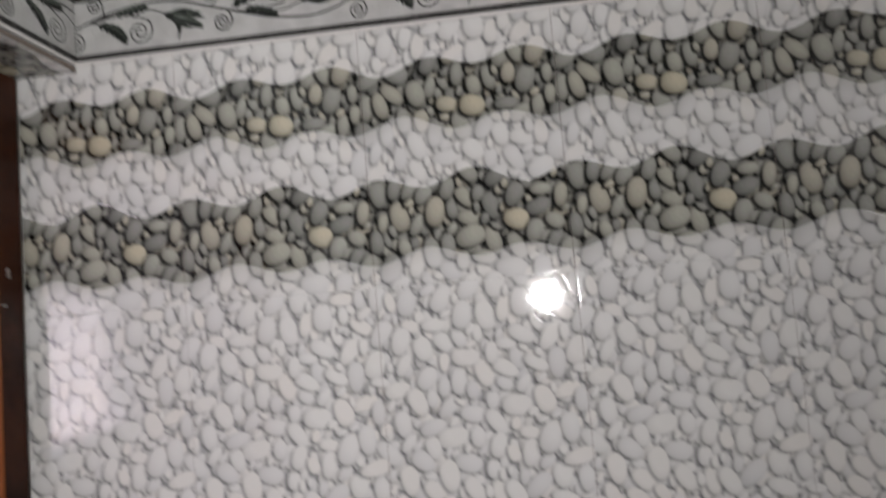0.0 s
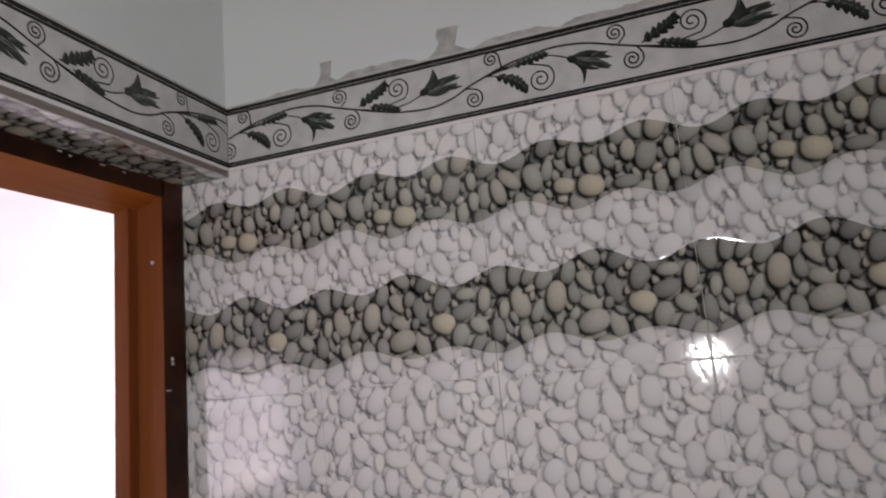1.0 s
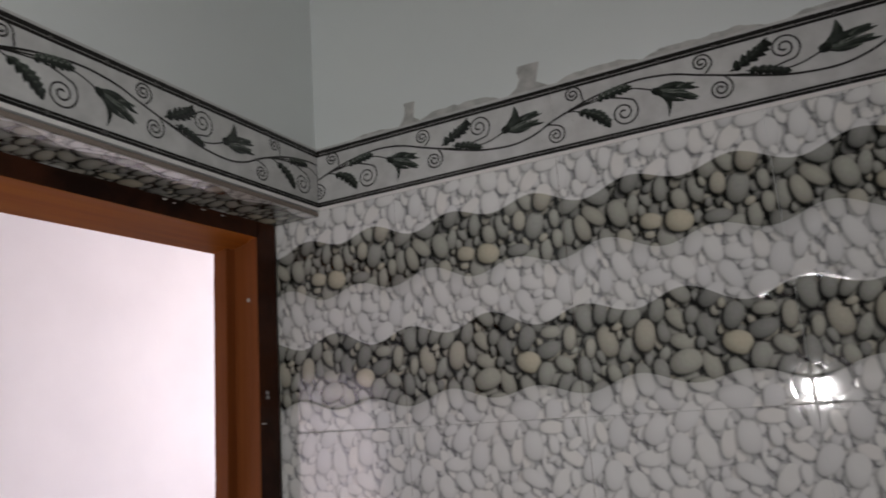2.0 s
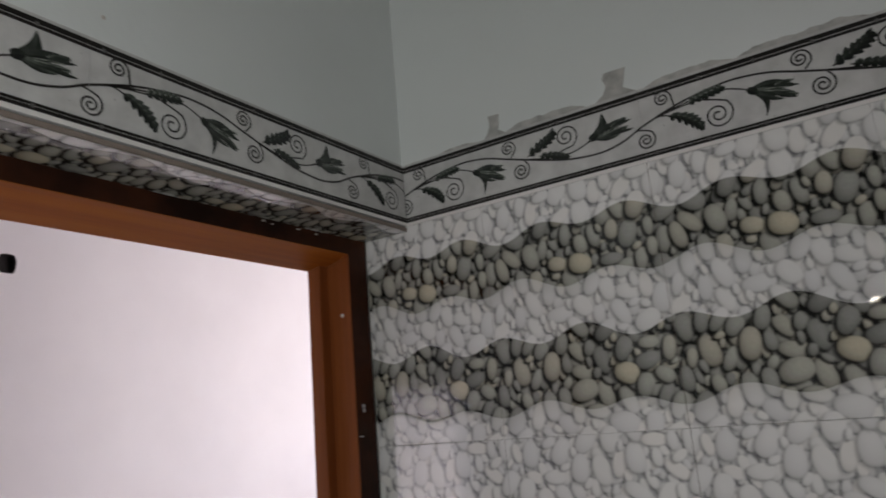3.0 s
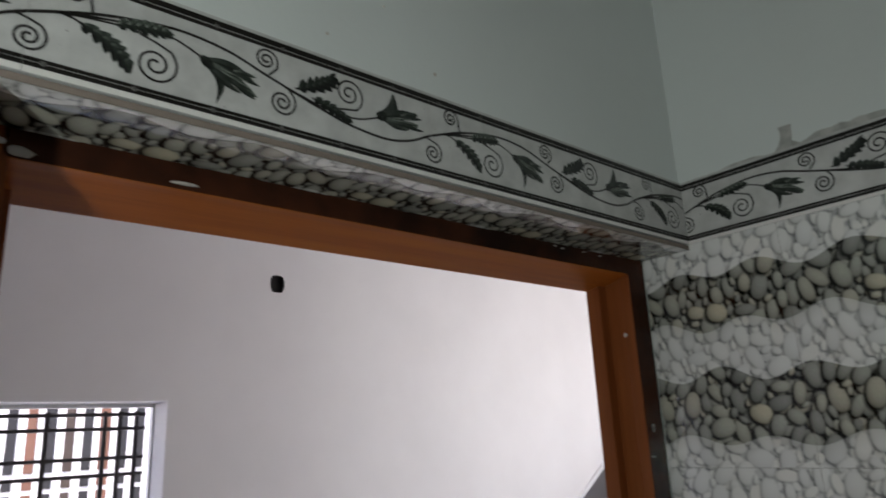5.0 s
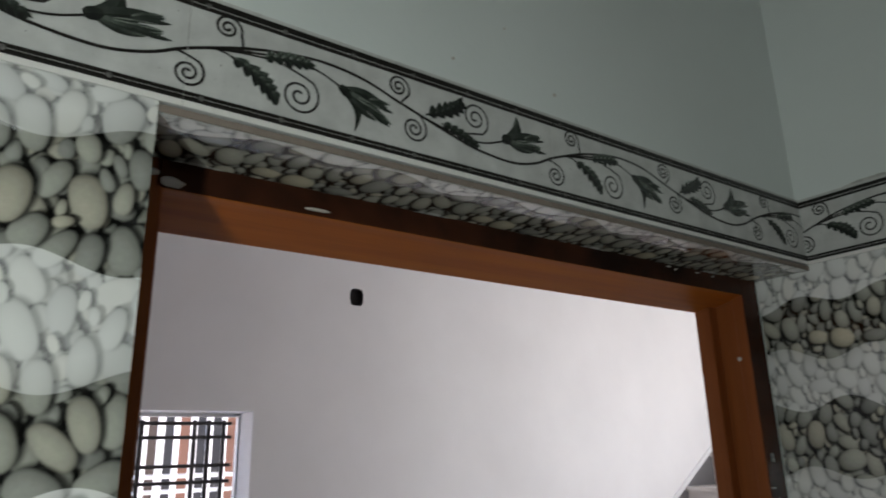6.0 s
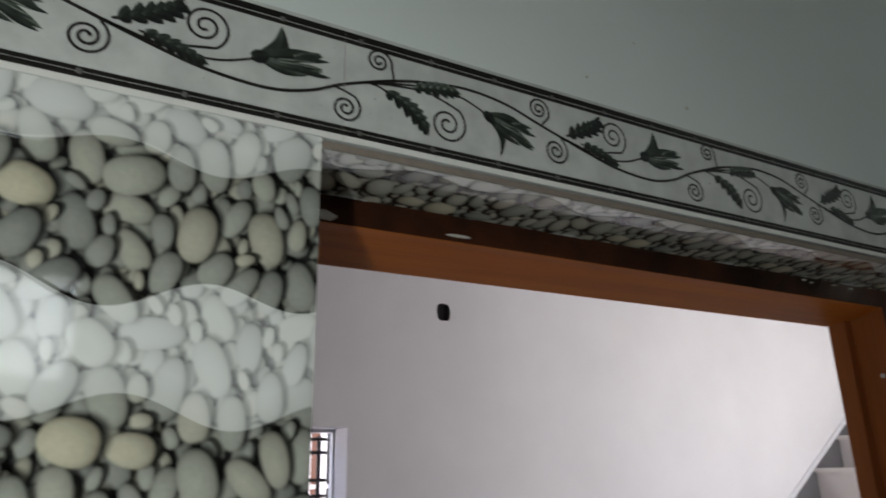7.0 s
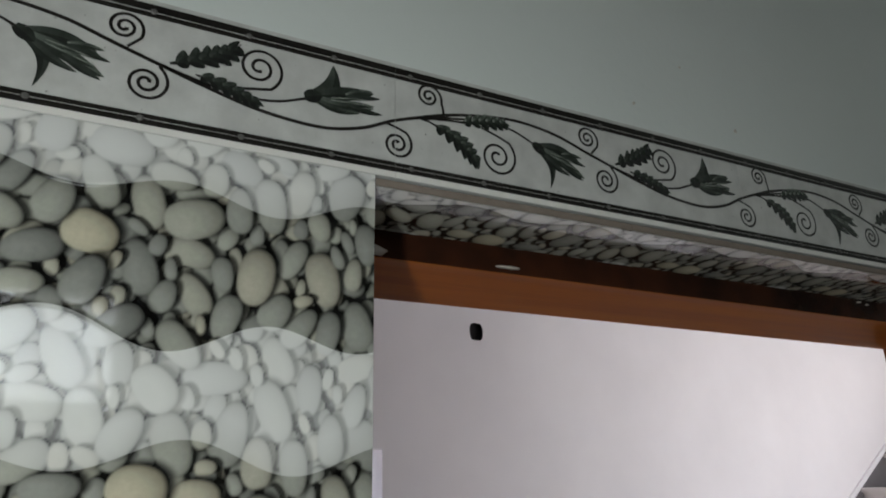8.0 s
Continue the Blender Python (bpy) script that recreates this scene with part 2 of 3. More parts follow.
WALL_W = setting("wall_west", slab(0, -0.8, XB - 0.008, (-4.2, 6.7), (0, HALL_H), [DOOR, HALL_LIGHT]), PAINT_ROOM, "mint grey painted wall above pebble tiles, with doorway")
WALL_N = setting("wall_north", slab(1, YA + 0.008, YA + 0.2, (XB - 0.008, 2.0), (0, ROOM_H), []), PAINT_ROOM, "mint grey painted wall above pebble print tiles")
setting("wall_east", slab(0, XE, XE + 0.2, (YS, YA + 0.008), (0, ROOM_H), [VENT]), PLASTER, "bare grey plastered wall with a small window")
setting("wall_south", slab(1, YS - 0.2, YS, (XB - 0.008, 2.0), (0, ROOM_H), []), PLASTER, "bare grey plastered wall")
HALL = setting("wall_hall_west", slab(0, HALL_W - 0.23, HALL_W, (-4.2, 6.7), (0, HALL_H), [WIN_A, WIN_B, (1.472, 1.556, 2.572, 2.671)]), PAINT_HALL,
               "white painted hall wall with windows and a small square hole")
setting("wall_hall_north", slab(1, 6.5, 6.7, (HALL_W, -0.8), (0, HALL_H), []), PAINT_HALL, "white painted hall end wall")
setting("wall_hall_south", slab(1, -4.2, -4.0, (HALL_W, -0.8), (0, HALL_H), []), PAINT_HALL, "white painted hall end wall")
lining = block(-0.806, -0.802, 1.06, 2.75, 0, HALL_H)
box(lining, -0.806, -0.802, -4.0, -0.07, 0, HALL_H), box(lining, -0.806, -0.802, -0.07, 1.06, 2.136, HALL_H), box(lining, -0.806, -0.802, 6.05, 6.5, 0, HALL_H)
setting("wall_hall_east", lining, PAINT_HALL, "white painted hall side of the doorway wall")
setting("ground", block(-60, HALL_W - 0.23, -60, 60, -0.5, -0.15), GROUND, "dry bare ground outside the hall windows", "ground")
# Plate just behind the opening, near black for the shade inside the hole.
bm = bmesh.new()
box(bm, HALL_W - 0.08, HALL_W - 0.035, 1.466, 1.562, 2.566, 2.677)
part("hole_bottom", bm, HOLE_SHADE, HALL, "near-black plate that stands for the shade in the socket hole")


def hole_rim(y0, y1, z0, z1):
    """Rough mortar that rounds the square hole; shade is painted on its inside."""
    bm = bmesh.new()
    cy, cz, ry, rz = (y0 + y1) / 2, (z0 + z1) / 2, (y1 - y0) / 2, (z1 - z0) / 2
    loops = []
    for i in range(40):
        a = 2 * math.pi * i / 40
        c, d = math.cos(a), math.sin(a)
        k = 1 / max(abs(c), abs(d))
        j = 0.95 / (abs(c) ** 3.2 + abs(d) ** 3.2) ** (1 / 3.2) + 0.07 * noise.noise(Vector((2 * c, 2 * d, 4.0)))
        outer, inner = (cy + ry * k * c, cz + rz * k * d), (cy + ry * j * c, cz + rz * j * d)
        loops.append([bm.verts.new((x, *p)) for x, p in ((HALL_W - 0.034, outer), (HALL_W - 0.0005, outer), (HALL_W - 0.001, inner), (HALL_W - 0.034, inner))])
    for i, lo in enumerate(loops):
        hi = loops[(i + 1) % 40]
        for q in range(1, 3):
            f = bm.faces.new((lo[q], lo[q + 1], hi[q + 1], hi[q]))
            f.material_index = q - 1
    bmesh.ops.recalc_face_normals(bm, faces=bm.faces[:])
    rim = part("hole_rim", bm, PAINT_HALL, HALL, "painted plaster edge with shade coloured into its inside")
    rim.data.materials.append(HOLE_SHADE)


hole_rim(1.472, 1.556, 2.572, 2.671)

# ---- the door frame ----
door = tagged(new("door_1"), "reddish brown varnished wooden door frame without a leaf", "door frame", kind="structure")
LIP = 0.014
Y0, Y1, ZH = -0.041, 0.995, 2.093


def jamb(y, side):
    wide = 0.053 if side > 0 else 0.036
    o = [(-0.705, y + side * wide), (-0.705, y), (-0.727, y), (-0.731, y + side * 0.009), (-0.768, y + side * 0.009), (-0.768, y - side * LIP), (-0.8, y - side * LIP), (-0.8, y + side * wide)]
    bm = bmesh.new()
    prism(bm, o, 2, 0.0, 2.1322)
    soften(bm, 0.002)
    return bm


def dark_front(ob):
    """The faces towards the room take a darker brown."""
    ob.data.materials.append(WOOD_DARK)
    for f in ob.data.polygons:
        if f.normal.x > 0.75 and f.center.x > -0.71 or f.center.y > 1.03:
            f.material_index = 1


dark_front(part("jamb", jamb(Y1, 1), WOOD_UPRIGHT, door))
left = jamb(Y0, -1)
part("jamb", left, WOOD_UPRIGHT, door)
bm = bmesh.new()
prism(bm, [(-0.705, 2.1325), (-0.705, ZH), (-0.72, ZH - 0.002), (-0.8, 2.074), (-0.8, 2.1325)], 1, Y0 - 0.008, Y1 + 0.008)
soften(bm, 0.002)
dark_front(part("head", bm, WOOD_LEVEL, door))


def dab(name, at, size, parent, material, label, seed):
    """A flattened irregular lump."""
    rng = random.Random(seed)
    bm = bmesh.new()
    bmesh.ops.create_icosphere(bm, subdivisions=2, radius=1)
    off = rng.random() * 50
    for v in bm.verts:
        k = 1 + 0.45 * noise.noise(v.co * 2.1 + Vector((off, 0, 0)))
        v.co = Vector((v.co.x * size[0] * k, v.co.y * size[1] * k, v.co.z * size[2] * k)) + Vector(at)
    for f in bm.faces:
        f.smooth = True
    return part(name, bm, material, parent, label)


for i, (y, z, w, h) in enumerate(((-0.032, 2.100, 0.013, 0.006), (-0.055, 2.108, 0.010, 0.004), (0.132, 2.100, 0.016, 0.002), (0.781, 2.1195, 0.004, 0.0013), (0.80, 2.117, 0.002, 0.0012), (0.862, 2.119, 0.005, 0.0011), (0.907, 2.1175, 0.003, 0.0014))):
    dab("mortar_dab", (-0.703, y, z), (0.003, w, h), door, MORTAR, "dried pale mortar dab", i)
for x, z in ((-0.727, 1.977), (-0.727, 1.30)):
    bm = bmesh.new()
    bmesh.ops.create_cone(bm, cap_ends=True, segments=14, radius1=0.0042, radius2=0.003, depth=0.003, matrix=pose(x, Y1 - 0.001, z, 90))
    part("plug", bm, MORTAR, door, "pale filled screw hole")

for i, (y, z, h) in enumerate(((1.013, 1.806, 0.0042), (1.014, 1.798, 0.0036))):
    dab("screw_head", (-0.703, y, z), (0.0032, 0.0036, h), door, BRIGHT_STEEL, "bright steel screw head", 20 + i)
dab("mortar_dab", (-0.703, 1.004, 1.752), (0.002, 0.006, 0.0012), door, MORTAR, "dried pale mortar dab", 31)

for i, (y, z, r, m) in enumerate(((0.264, 2.297, 0.0022, MORTAR), (0.438, 2.298, 0.0030, MORTAR), (0.352, 2.372, 0.0018, MORTAR))):
    dab("paint_speck", (XB - 0.0078, y, z), (0.0008, r, r), WALL_W, m, "small dried speck on the paint", 40 + i)

# ---- pebble tiles ----
CELL = 0.00125
NU, NV = round(TILE_W / CELL), round(TILE_H / CELL)


def heap(seed, own):
    """A heap of pebbles (u, v, long, short, turn, tone), lowest first: loose fill, then larger ones that rest on it."""
    rng = random.Random(seed)
    out = [[], [], []]

    def free(q, kept, slack):
        for p in kept:
            du = (p[0] - q[0] + TILE_W / 2) % TILE_W - TILE_W / 2
            dv = (p[1] - q[1] + TILE_H / 2) % TILE_H - TILE_H / 2
            d, a = math.hypot(du, dv), math.atan2(dv, du)
            if d < 0.06 and d < slack * sum(r[2] * r[3] / math.hypot(r[3] * math.cos(a - r[4]), r[2] * math.sin(a - r[4])) for r in (p, q)):
                return False
        return True
    out[2] += own
    for layer, count, lo, hi, slack in ((2, 900, 0.0185, 0.0245, 0.98), (2, 2500, 0.013, 0.0185, 0.96), (1, 1500, 0.010, 0.015, 0.90), (2, 1500, 0.0075, 0.011, 0.92), (0, 2500, 0.007, 0.012, 0.78)):
        for _ in range(count):
            a = rng.uniform(lo, hi)
            lie = rng.gauss(0, 0.32) + (rng.choice((0.8, -0.8, 1.5)) if rng.random() < 0.26 else 0.0)
            q = (rng.uniform(0, TILE_W), rng.uniform(0, TILE_H), a, a * rng.uniform(0.48, 0.74), math.pi / 2 + lie, rng.random() * 0.86)
            if free(q, out[layer], slack):
                out[layer].append(q)
    for k in out:
        rng.shuffle(k)
    return [(*q, dim) for layer, dim in zip(out, (0.62, 0.86, 1.0)) for q in layer]


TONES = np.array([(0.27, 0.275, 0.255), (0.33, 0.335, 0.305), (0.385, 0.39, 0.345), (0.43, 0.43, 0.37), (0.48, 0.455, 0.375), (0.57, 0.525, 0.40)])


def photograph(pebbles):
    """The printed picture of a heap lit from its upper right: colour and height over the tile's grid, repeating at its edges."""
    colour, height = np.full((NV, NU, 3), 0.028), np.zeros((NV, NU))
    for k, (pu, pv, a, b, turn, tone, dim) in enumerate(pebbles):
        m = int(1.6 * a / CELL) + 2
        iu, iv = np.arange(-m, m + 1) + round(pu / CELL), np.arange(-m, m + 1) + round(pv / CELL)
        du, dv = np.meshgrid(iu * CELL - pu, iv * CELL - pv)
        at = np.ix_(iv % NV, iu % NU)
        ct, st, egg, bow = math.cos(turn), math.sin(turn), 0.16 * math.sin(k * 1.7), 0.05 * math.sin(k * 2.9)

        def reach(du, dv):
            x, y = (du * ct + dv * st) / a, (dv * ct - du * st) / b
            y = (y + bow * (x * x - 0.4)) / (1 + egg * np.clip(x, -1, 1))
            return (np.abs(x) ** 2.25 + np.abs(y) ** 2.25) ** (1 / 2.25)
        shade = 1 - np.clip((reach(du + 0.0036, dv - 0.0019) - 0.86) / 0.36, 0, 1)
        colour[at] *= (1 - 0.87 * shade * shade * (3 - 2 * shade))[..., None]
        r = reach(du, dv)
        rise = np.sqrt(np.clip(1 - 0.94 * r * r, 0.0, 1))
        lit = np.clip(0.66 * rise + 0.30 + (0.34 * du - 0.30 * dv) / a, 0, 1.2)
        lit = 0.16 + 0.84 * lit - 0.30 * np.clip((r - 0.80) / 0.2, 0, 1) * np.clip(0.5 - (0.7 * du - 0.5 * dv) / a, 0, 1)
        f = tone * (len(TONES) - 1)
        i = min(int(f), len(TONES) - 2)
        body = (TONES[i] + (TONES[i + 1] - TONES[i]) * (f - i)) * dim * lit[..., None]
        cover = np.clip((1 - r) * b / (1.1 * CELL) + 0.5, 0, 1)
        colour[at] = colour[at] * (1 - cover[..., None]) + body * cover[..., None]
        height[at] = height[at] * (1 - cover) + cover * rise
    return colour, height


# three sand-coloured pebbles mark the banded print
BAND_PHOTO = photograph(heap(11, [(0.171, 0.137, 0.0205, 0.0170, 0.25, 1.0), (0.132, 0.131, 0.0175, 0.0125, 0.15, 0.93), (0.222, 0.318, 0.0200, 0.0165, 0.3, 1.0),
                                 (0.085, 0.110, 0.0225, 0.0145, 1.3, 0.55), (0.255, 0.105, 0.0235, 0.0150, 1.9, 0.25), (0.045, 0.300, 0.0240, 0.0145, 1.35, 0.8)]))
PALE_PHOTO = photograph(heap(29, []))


def clip(poly, u0, u1, v0, v1):
    for axis, limit, sign in ((0, u0, 1), (0, u1, -1), (1, v0, 1), (1, v1, -1)):
        out = []
        for i, q in enumerate(poly):
            p = poly[i - 1]
            dp, dq = sign * (p[axis] - limit), sign * (q[axis] - limit)
            if dp * dq < 0:
                t = dp / (dp - dq)
                out.append((p[0] + t * (q[0] - p[0]), p[1] + t * (q[1] - p[1])))
            if dq >= 0:
                out.append(q)
        poly = out
        if len(poly) < 3:
            return []
    return poly


def pebble_tile(name, u0, u1, v0, v1, banded, cell=CELL):
    """A glazed tile, cut to u0..u1, v0..v1 of the print (v down from its top). It stands on its lower left corner and faces -y.
    Its face carries the slight relief of the pebbles and of the raised bleached zones."""
    e = 0.0004
    us, vs = np.linspace(u0 + e, u1 - e, max(2, round((u1 - u0) / cell) + 1)), np.linspace(v0 + e, v1 - e, max(2, round((v1 - v0) / cell) + 1))
    nu, nv = len(us), len(vs)
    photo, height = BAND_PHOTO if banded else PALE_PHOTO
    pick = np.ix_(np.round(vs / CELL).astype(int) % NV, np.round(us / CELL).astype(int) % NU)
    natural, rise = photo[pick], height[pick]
    U, V = np.meshgrid(us, vs)
    raised = np.ones_like(U)
    if banded:
        for k, sign in enumerate((-1, 1, -1, 1)):
            v, a, p = WAVES[k]
            turn = 2 * math.pi * U / TILE_W
            f = np.clip((V - v - a * np.sin(2 * turn + p) - 0.35 * a * np.sin(turn + 2 * p)) / 0.0036 + 0.5, 0, 1)
            raised += sign * f * f * (3 - 2 * f)
    rim = np.minimum(np.minimum(U - us[0], us[-1] - U), np.minimum(V - vs[0], vs[-1] - V))
    Y = -0.0007 * raised - 0.00007 * rise + 0.0002 * (1 - np.clip(rim / 0.0013, 0, 1)) ** 2
    co = np.stack((U - u0, Y, v1 - V), -1).reshape(-1, 3)
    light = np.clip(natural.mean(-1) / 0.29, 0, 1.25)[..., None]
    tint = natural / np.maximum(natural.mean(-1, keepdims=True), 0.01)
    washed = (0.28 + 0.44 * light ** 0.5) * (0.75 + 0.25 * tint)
    idx = np.arange(nu * nv).reshape(nv, nu)
    quads = np.stack((idx[1:, :-1], idx[1:, 1:], idx[:-1, 1:], idx[:-1, :-1]), -1).reshape(-1, 4)
    n = len(co)
    back = co[[idx[0, 0], idx[0, -1], idx[-1, -1], idx[-1, 0]]] * (1, 0, 1)
    front = back + (0, 0.0001, 0)
    sides = [[n + i, n + (i + 1) % 4, n + 4 + (i + 1) % 4, n + 4 + i] for i in range(4)]
    co = np.vstack((co, front, back + (0, 0.0078, 0)))
    faces = np.vstack((quads, sides))
    me = bpy.data.meshes.new(name)
    me.vertices.add(len(co)), me.loops.add(4 * len(faces)), me.polygons.add(len(faces))
    me.vertices.foreach_set("co", co.astype(np.float32).ravel())
    me.loops.foreach_set("vertex_index", faces.astype(np.int32).ravel())
    me.polygons.foreach_set("loop_start", np.arange(0, 4 * len(faces), 4, dtype=np.int32))
    kind = np.zeros(len(faces), dtype=np.int32)
    kind[len(quads):] = 1
    me.update(calc_edges=True)
    me.materials.append(BAND_PRINT if banded else PALE_PRINT), me.materials.append(TILE_BODY)
    me.polygons.foreach_set("material_index", kind)
    me.polygons.foreach_set("use_smooth", kind == 0)
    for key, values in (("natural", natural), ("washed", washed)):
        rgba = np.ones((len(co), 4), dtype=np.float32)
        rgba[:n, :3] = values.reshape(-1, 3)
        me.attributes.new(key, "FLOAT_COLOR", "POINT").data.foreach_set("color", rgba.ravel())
    flat = np.zeros((len(co), 2), dtype=np.float32)
    flat[:n] = np.stack((U, V), -1).reshape(-1, 2)
    me.uv_layers.new(name="UVMap").data.foreach_set("uv", flat[faces.ravel()].ravel())
    return me


def piece(name, me, parent, m):
    ob = new(name, me)
    ob.parent = parent
    ob.matrix_world = m
    return ob


Z_BAND = TOP - TILE_H
X_JOINT = -0.435   # first upright joint of the north wall
CUT = X_JOINT - (XB - 0.105)
ROUGH = 0.012      # the rows near the floor and the far columns need no fine grid
MESHES = {}


def stock(banded, cut, cell):
    key = (banded, cut, cell)
    if key not in MESHES:
        MESHES[key] = pebble_tile("tile", TILE_W - CUT if cut else 0, TILE_W, 0, TILE_H, banded, cell)
    return MESHES[key]


for k, z in enumerate(Z_BAND - TILE_H * k for k in range(5)):
    cell = CELL if k < 2 else ROUGH
    piece("tile", stock(k == 0, True, cell), WALL_N, pose(XB - 0.105, YA, z))
    for i in range(7):
        piece("tile", stock(k == 0, False, cell if i < 4 else ROUGH), WALL_N, pose(X_JOINT + i * TILE_W, YA, z))
    for i in range(2):
        # these were laid upside down
        piece("tile", stock(k == 0, False, CELL if k < 1 else ROUGH), WALL_W, pose(XB, Y_EDGE - (i + 1) * TILE_W, z, 0, 0, 90) @ Matrix.Translation((TILE_W, 0, TILE_H)) @ pose(0, 0, 0, 0, 180, 0))
# the strip of cut tiles under the lintel
UNDER = Matrix(((0, 0, 1, 0), (1, 0, 0, 0), (0, 1, 0, 0), (0, 0, 0, 1)))
strip = pebble_tile("tile", 0, TILE_W, 0.046, 0.151, True)
y = Y_EDGE
while y < YA - 0.01:
    w = min(TILE_W, YA - 0.001 - y)
    me = strip if w == TILE_W else pebble_tile("tile", 0, w, 0.046, 0.151, True)
    piece("tile", me, WALL_W, Matrix.Translation((XB - 0.105, y, 2.1245)) @ UNDER)
    y += w


# ---- the border ----
PERIOD = 0.472
JOINT = -0.026     # joint of two border tiles, from the first node of the vine


def ribbon(out, points, w0, w1, lift, mat, tone=0.5):
    """A flat printed line of width w0 to w1 along points."""
    n = len(points)
    for i in range(n - 1):
        def side(j):
            a, b = points[max(0, j - 1)], points[min(n - 1, j + 1)]
            d = Vector((b[0] - a[0], b[1] - a[1])).normalized()
            w = (w0 + (w1 - w0) * j / (n - 1)) / 2
            return Vector((-d.y * w, d.x * w))
        p, q, sp, sq = Vector(points[i]), Vector(points[i + 1]), side(i), side(i + 1)
        out.append(([p + sp, p - sp, q - sq, q + sq], lift, mat, tone))


def smooth(points, n=10):
    """A curve through points."""
    out = []
    for i in range(len(points) - 1):
        p0, p1, p2, p3 = (Vector(points[max(0, min(len(points) - 1, i + d))]) for d in (-1, 0, 1, 2))
        for k in range(n):
            t = k / n
            out.append(0.5 * ((2 * p1) + (p2 - p0) * t + (2 * p0 - 5 * p1 + 4 * p2 - p3) * t * t + (3 * p1 - p0 - 3 * p2 + p3) * t ** 3))
    return out + [Vector(points[-1])]


def curl(out, centre, r, start, turns, tail, w=0.0029):
    """A spiral that runs from its tail into its centre. start: the angle in degrees at the rim; turns: signed."""
    c = Vector(centre)
    pts = []
    n = 52
    turns *= 1.22
    for i in range(n + 1):
        f = i / n
        a = radians(start) + 2 * math.pi * turns * f
        k = r * (1 - 0.84 * f ** 0.8)
        pts.append(c + Vector((math.cos(a), math.sin(a))) * k)
    if tail:
        pts = smooth([Vector(tail), (Vector(tail) + pts[0]) / 2 + Vector((0.0006, 0.0006)), pts[0]], 6)[:-1] + pts
    ribbon(out, pts, w * 0.9, w, 0.00022, 0)
    ribbon(out, [pts[-1] + Vector((-0.0016, 0)), pts[-1] + Vector((0.0016, 0))], 0.003, 0.003, 0.00024, 0)


def leaf(out, base, tip, width, lobes, tone, bend=0.0):
    """A feathered leaf: lobes along a bent rib."""
    b, t = Vector(base), Vector(tip)
    d = t - b
    s = Vector((-d.y, d.x)).normalized()

    def rib(f):
        return b + d * f + s * bend * math.sin(math.pi * f)
    # slim body, then slanting leaflets on both sides
    n = 12
    for i in range(n):
        f0, f1 = i / n, (i + 1) / n
        w0, w1 = (width * 0.14 * math.sin(math.pi * min(1, f * 0.9 + 0.1)) for f in (f0, f1))
        for sign, tn in ((1, tone), (-1, tone * 0.45)):
            out.append(([rib(f0), rib(f1), rib(f1) + s * sign * w1, rib(f0) + s * sign * w0], 0.00026, 1, tn))
    count = lobes + 2
    for i in range(count):
        f = 0.10 + 0.72 * i / (count - 1)
        for sign, tn in ((1, tone * 1.5), (-1, tone * 0.6)):
            reach = width * 0.54 * math.sin(math.pi * (0.22 + 0.62 * f)) * (0.9 + 0.2 * math.sin(7 * i + sign))
            away = s * sign * 0.80 + d.normalized() * 0.85
            petal(out, rib(f), rib(f) + away * reach, d.length * 0.15, -sign * reach * 0.16, tn)
    petal(out, rib(0.8), rib(1.0) + s * bend * -0.6, width * 0.22, 0.001, tone)
    ribbon(out, [rib(i / 10) for i in range(11)], 0.0016, 0.0006, 0.00034, 0)


def petal(out, base, tip, width, bend, tone, hook=0.0):
    lift = 0.00028 + 0.0000004 * len(out)
    b, t = Vector(base), Vector(tip)
    d = t - b
    s = Vector((-d.y, d.x)).normalized()
    n = 14
    for i in range(n):
        def pair(f):
            w = width / 2 * (math.sin(math.pi * (0.12 + 0.88 * f)) ** 0.7 if f < 0.999 else 0.0)
            m = b + d * f + s * (bend * math.sin(math.pi * f) + hook * f ** 4)
            return m + s * w, m - s * w
        (a0, a1), (c0, c1) = pair(i / n), pair((i + 1) / n)
        fade = 0.35 + 0.9 * abs(i / n - 0.45)
        out.append(([a0, (a0 + a1) / 2, (c0 + c1) / 2, c0], lift, 1, tone * fade * 1.3))
        out.append(([(a0 + a1) / 2, a1, c1, (c0 + c1) / 2], lift, 1, tone * fade * 0.6))


def blossom(out, base, tip, spread, tone):
    """Wisps and pale veins that fray the tip of a petal."""
    b, t = Vector(base), Vector(tip)
    d = t - b
    s = Vector((-d.y, d.x)).normalized()
    for k, f in enumerate((-1.0, -0.35, 0.4, 1.0)):
        root, end = b + d * 0.45 + s * spread * 0.45 * f, b + d * (0.93 - 0.10 * (k % 2)) + s * spread * f
        petal(out, root, end, 0.0056, 0.0012 * f, tone * (1.0 if k % 2 else 0.5))
    for f in (-0.4, 0.25):
        petal(out, b + d * 0.25 + s * spread * 0.3 * f, b + d * 0.8 + s * spread * 0.7 * f, 0.0022, 0.0008 * f, 1.5)


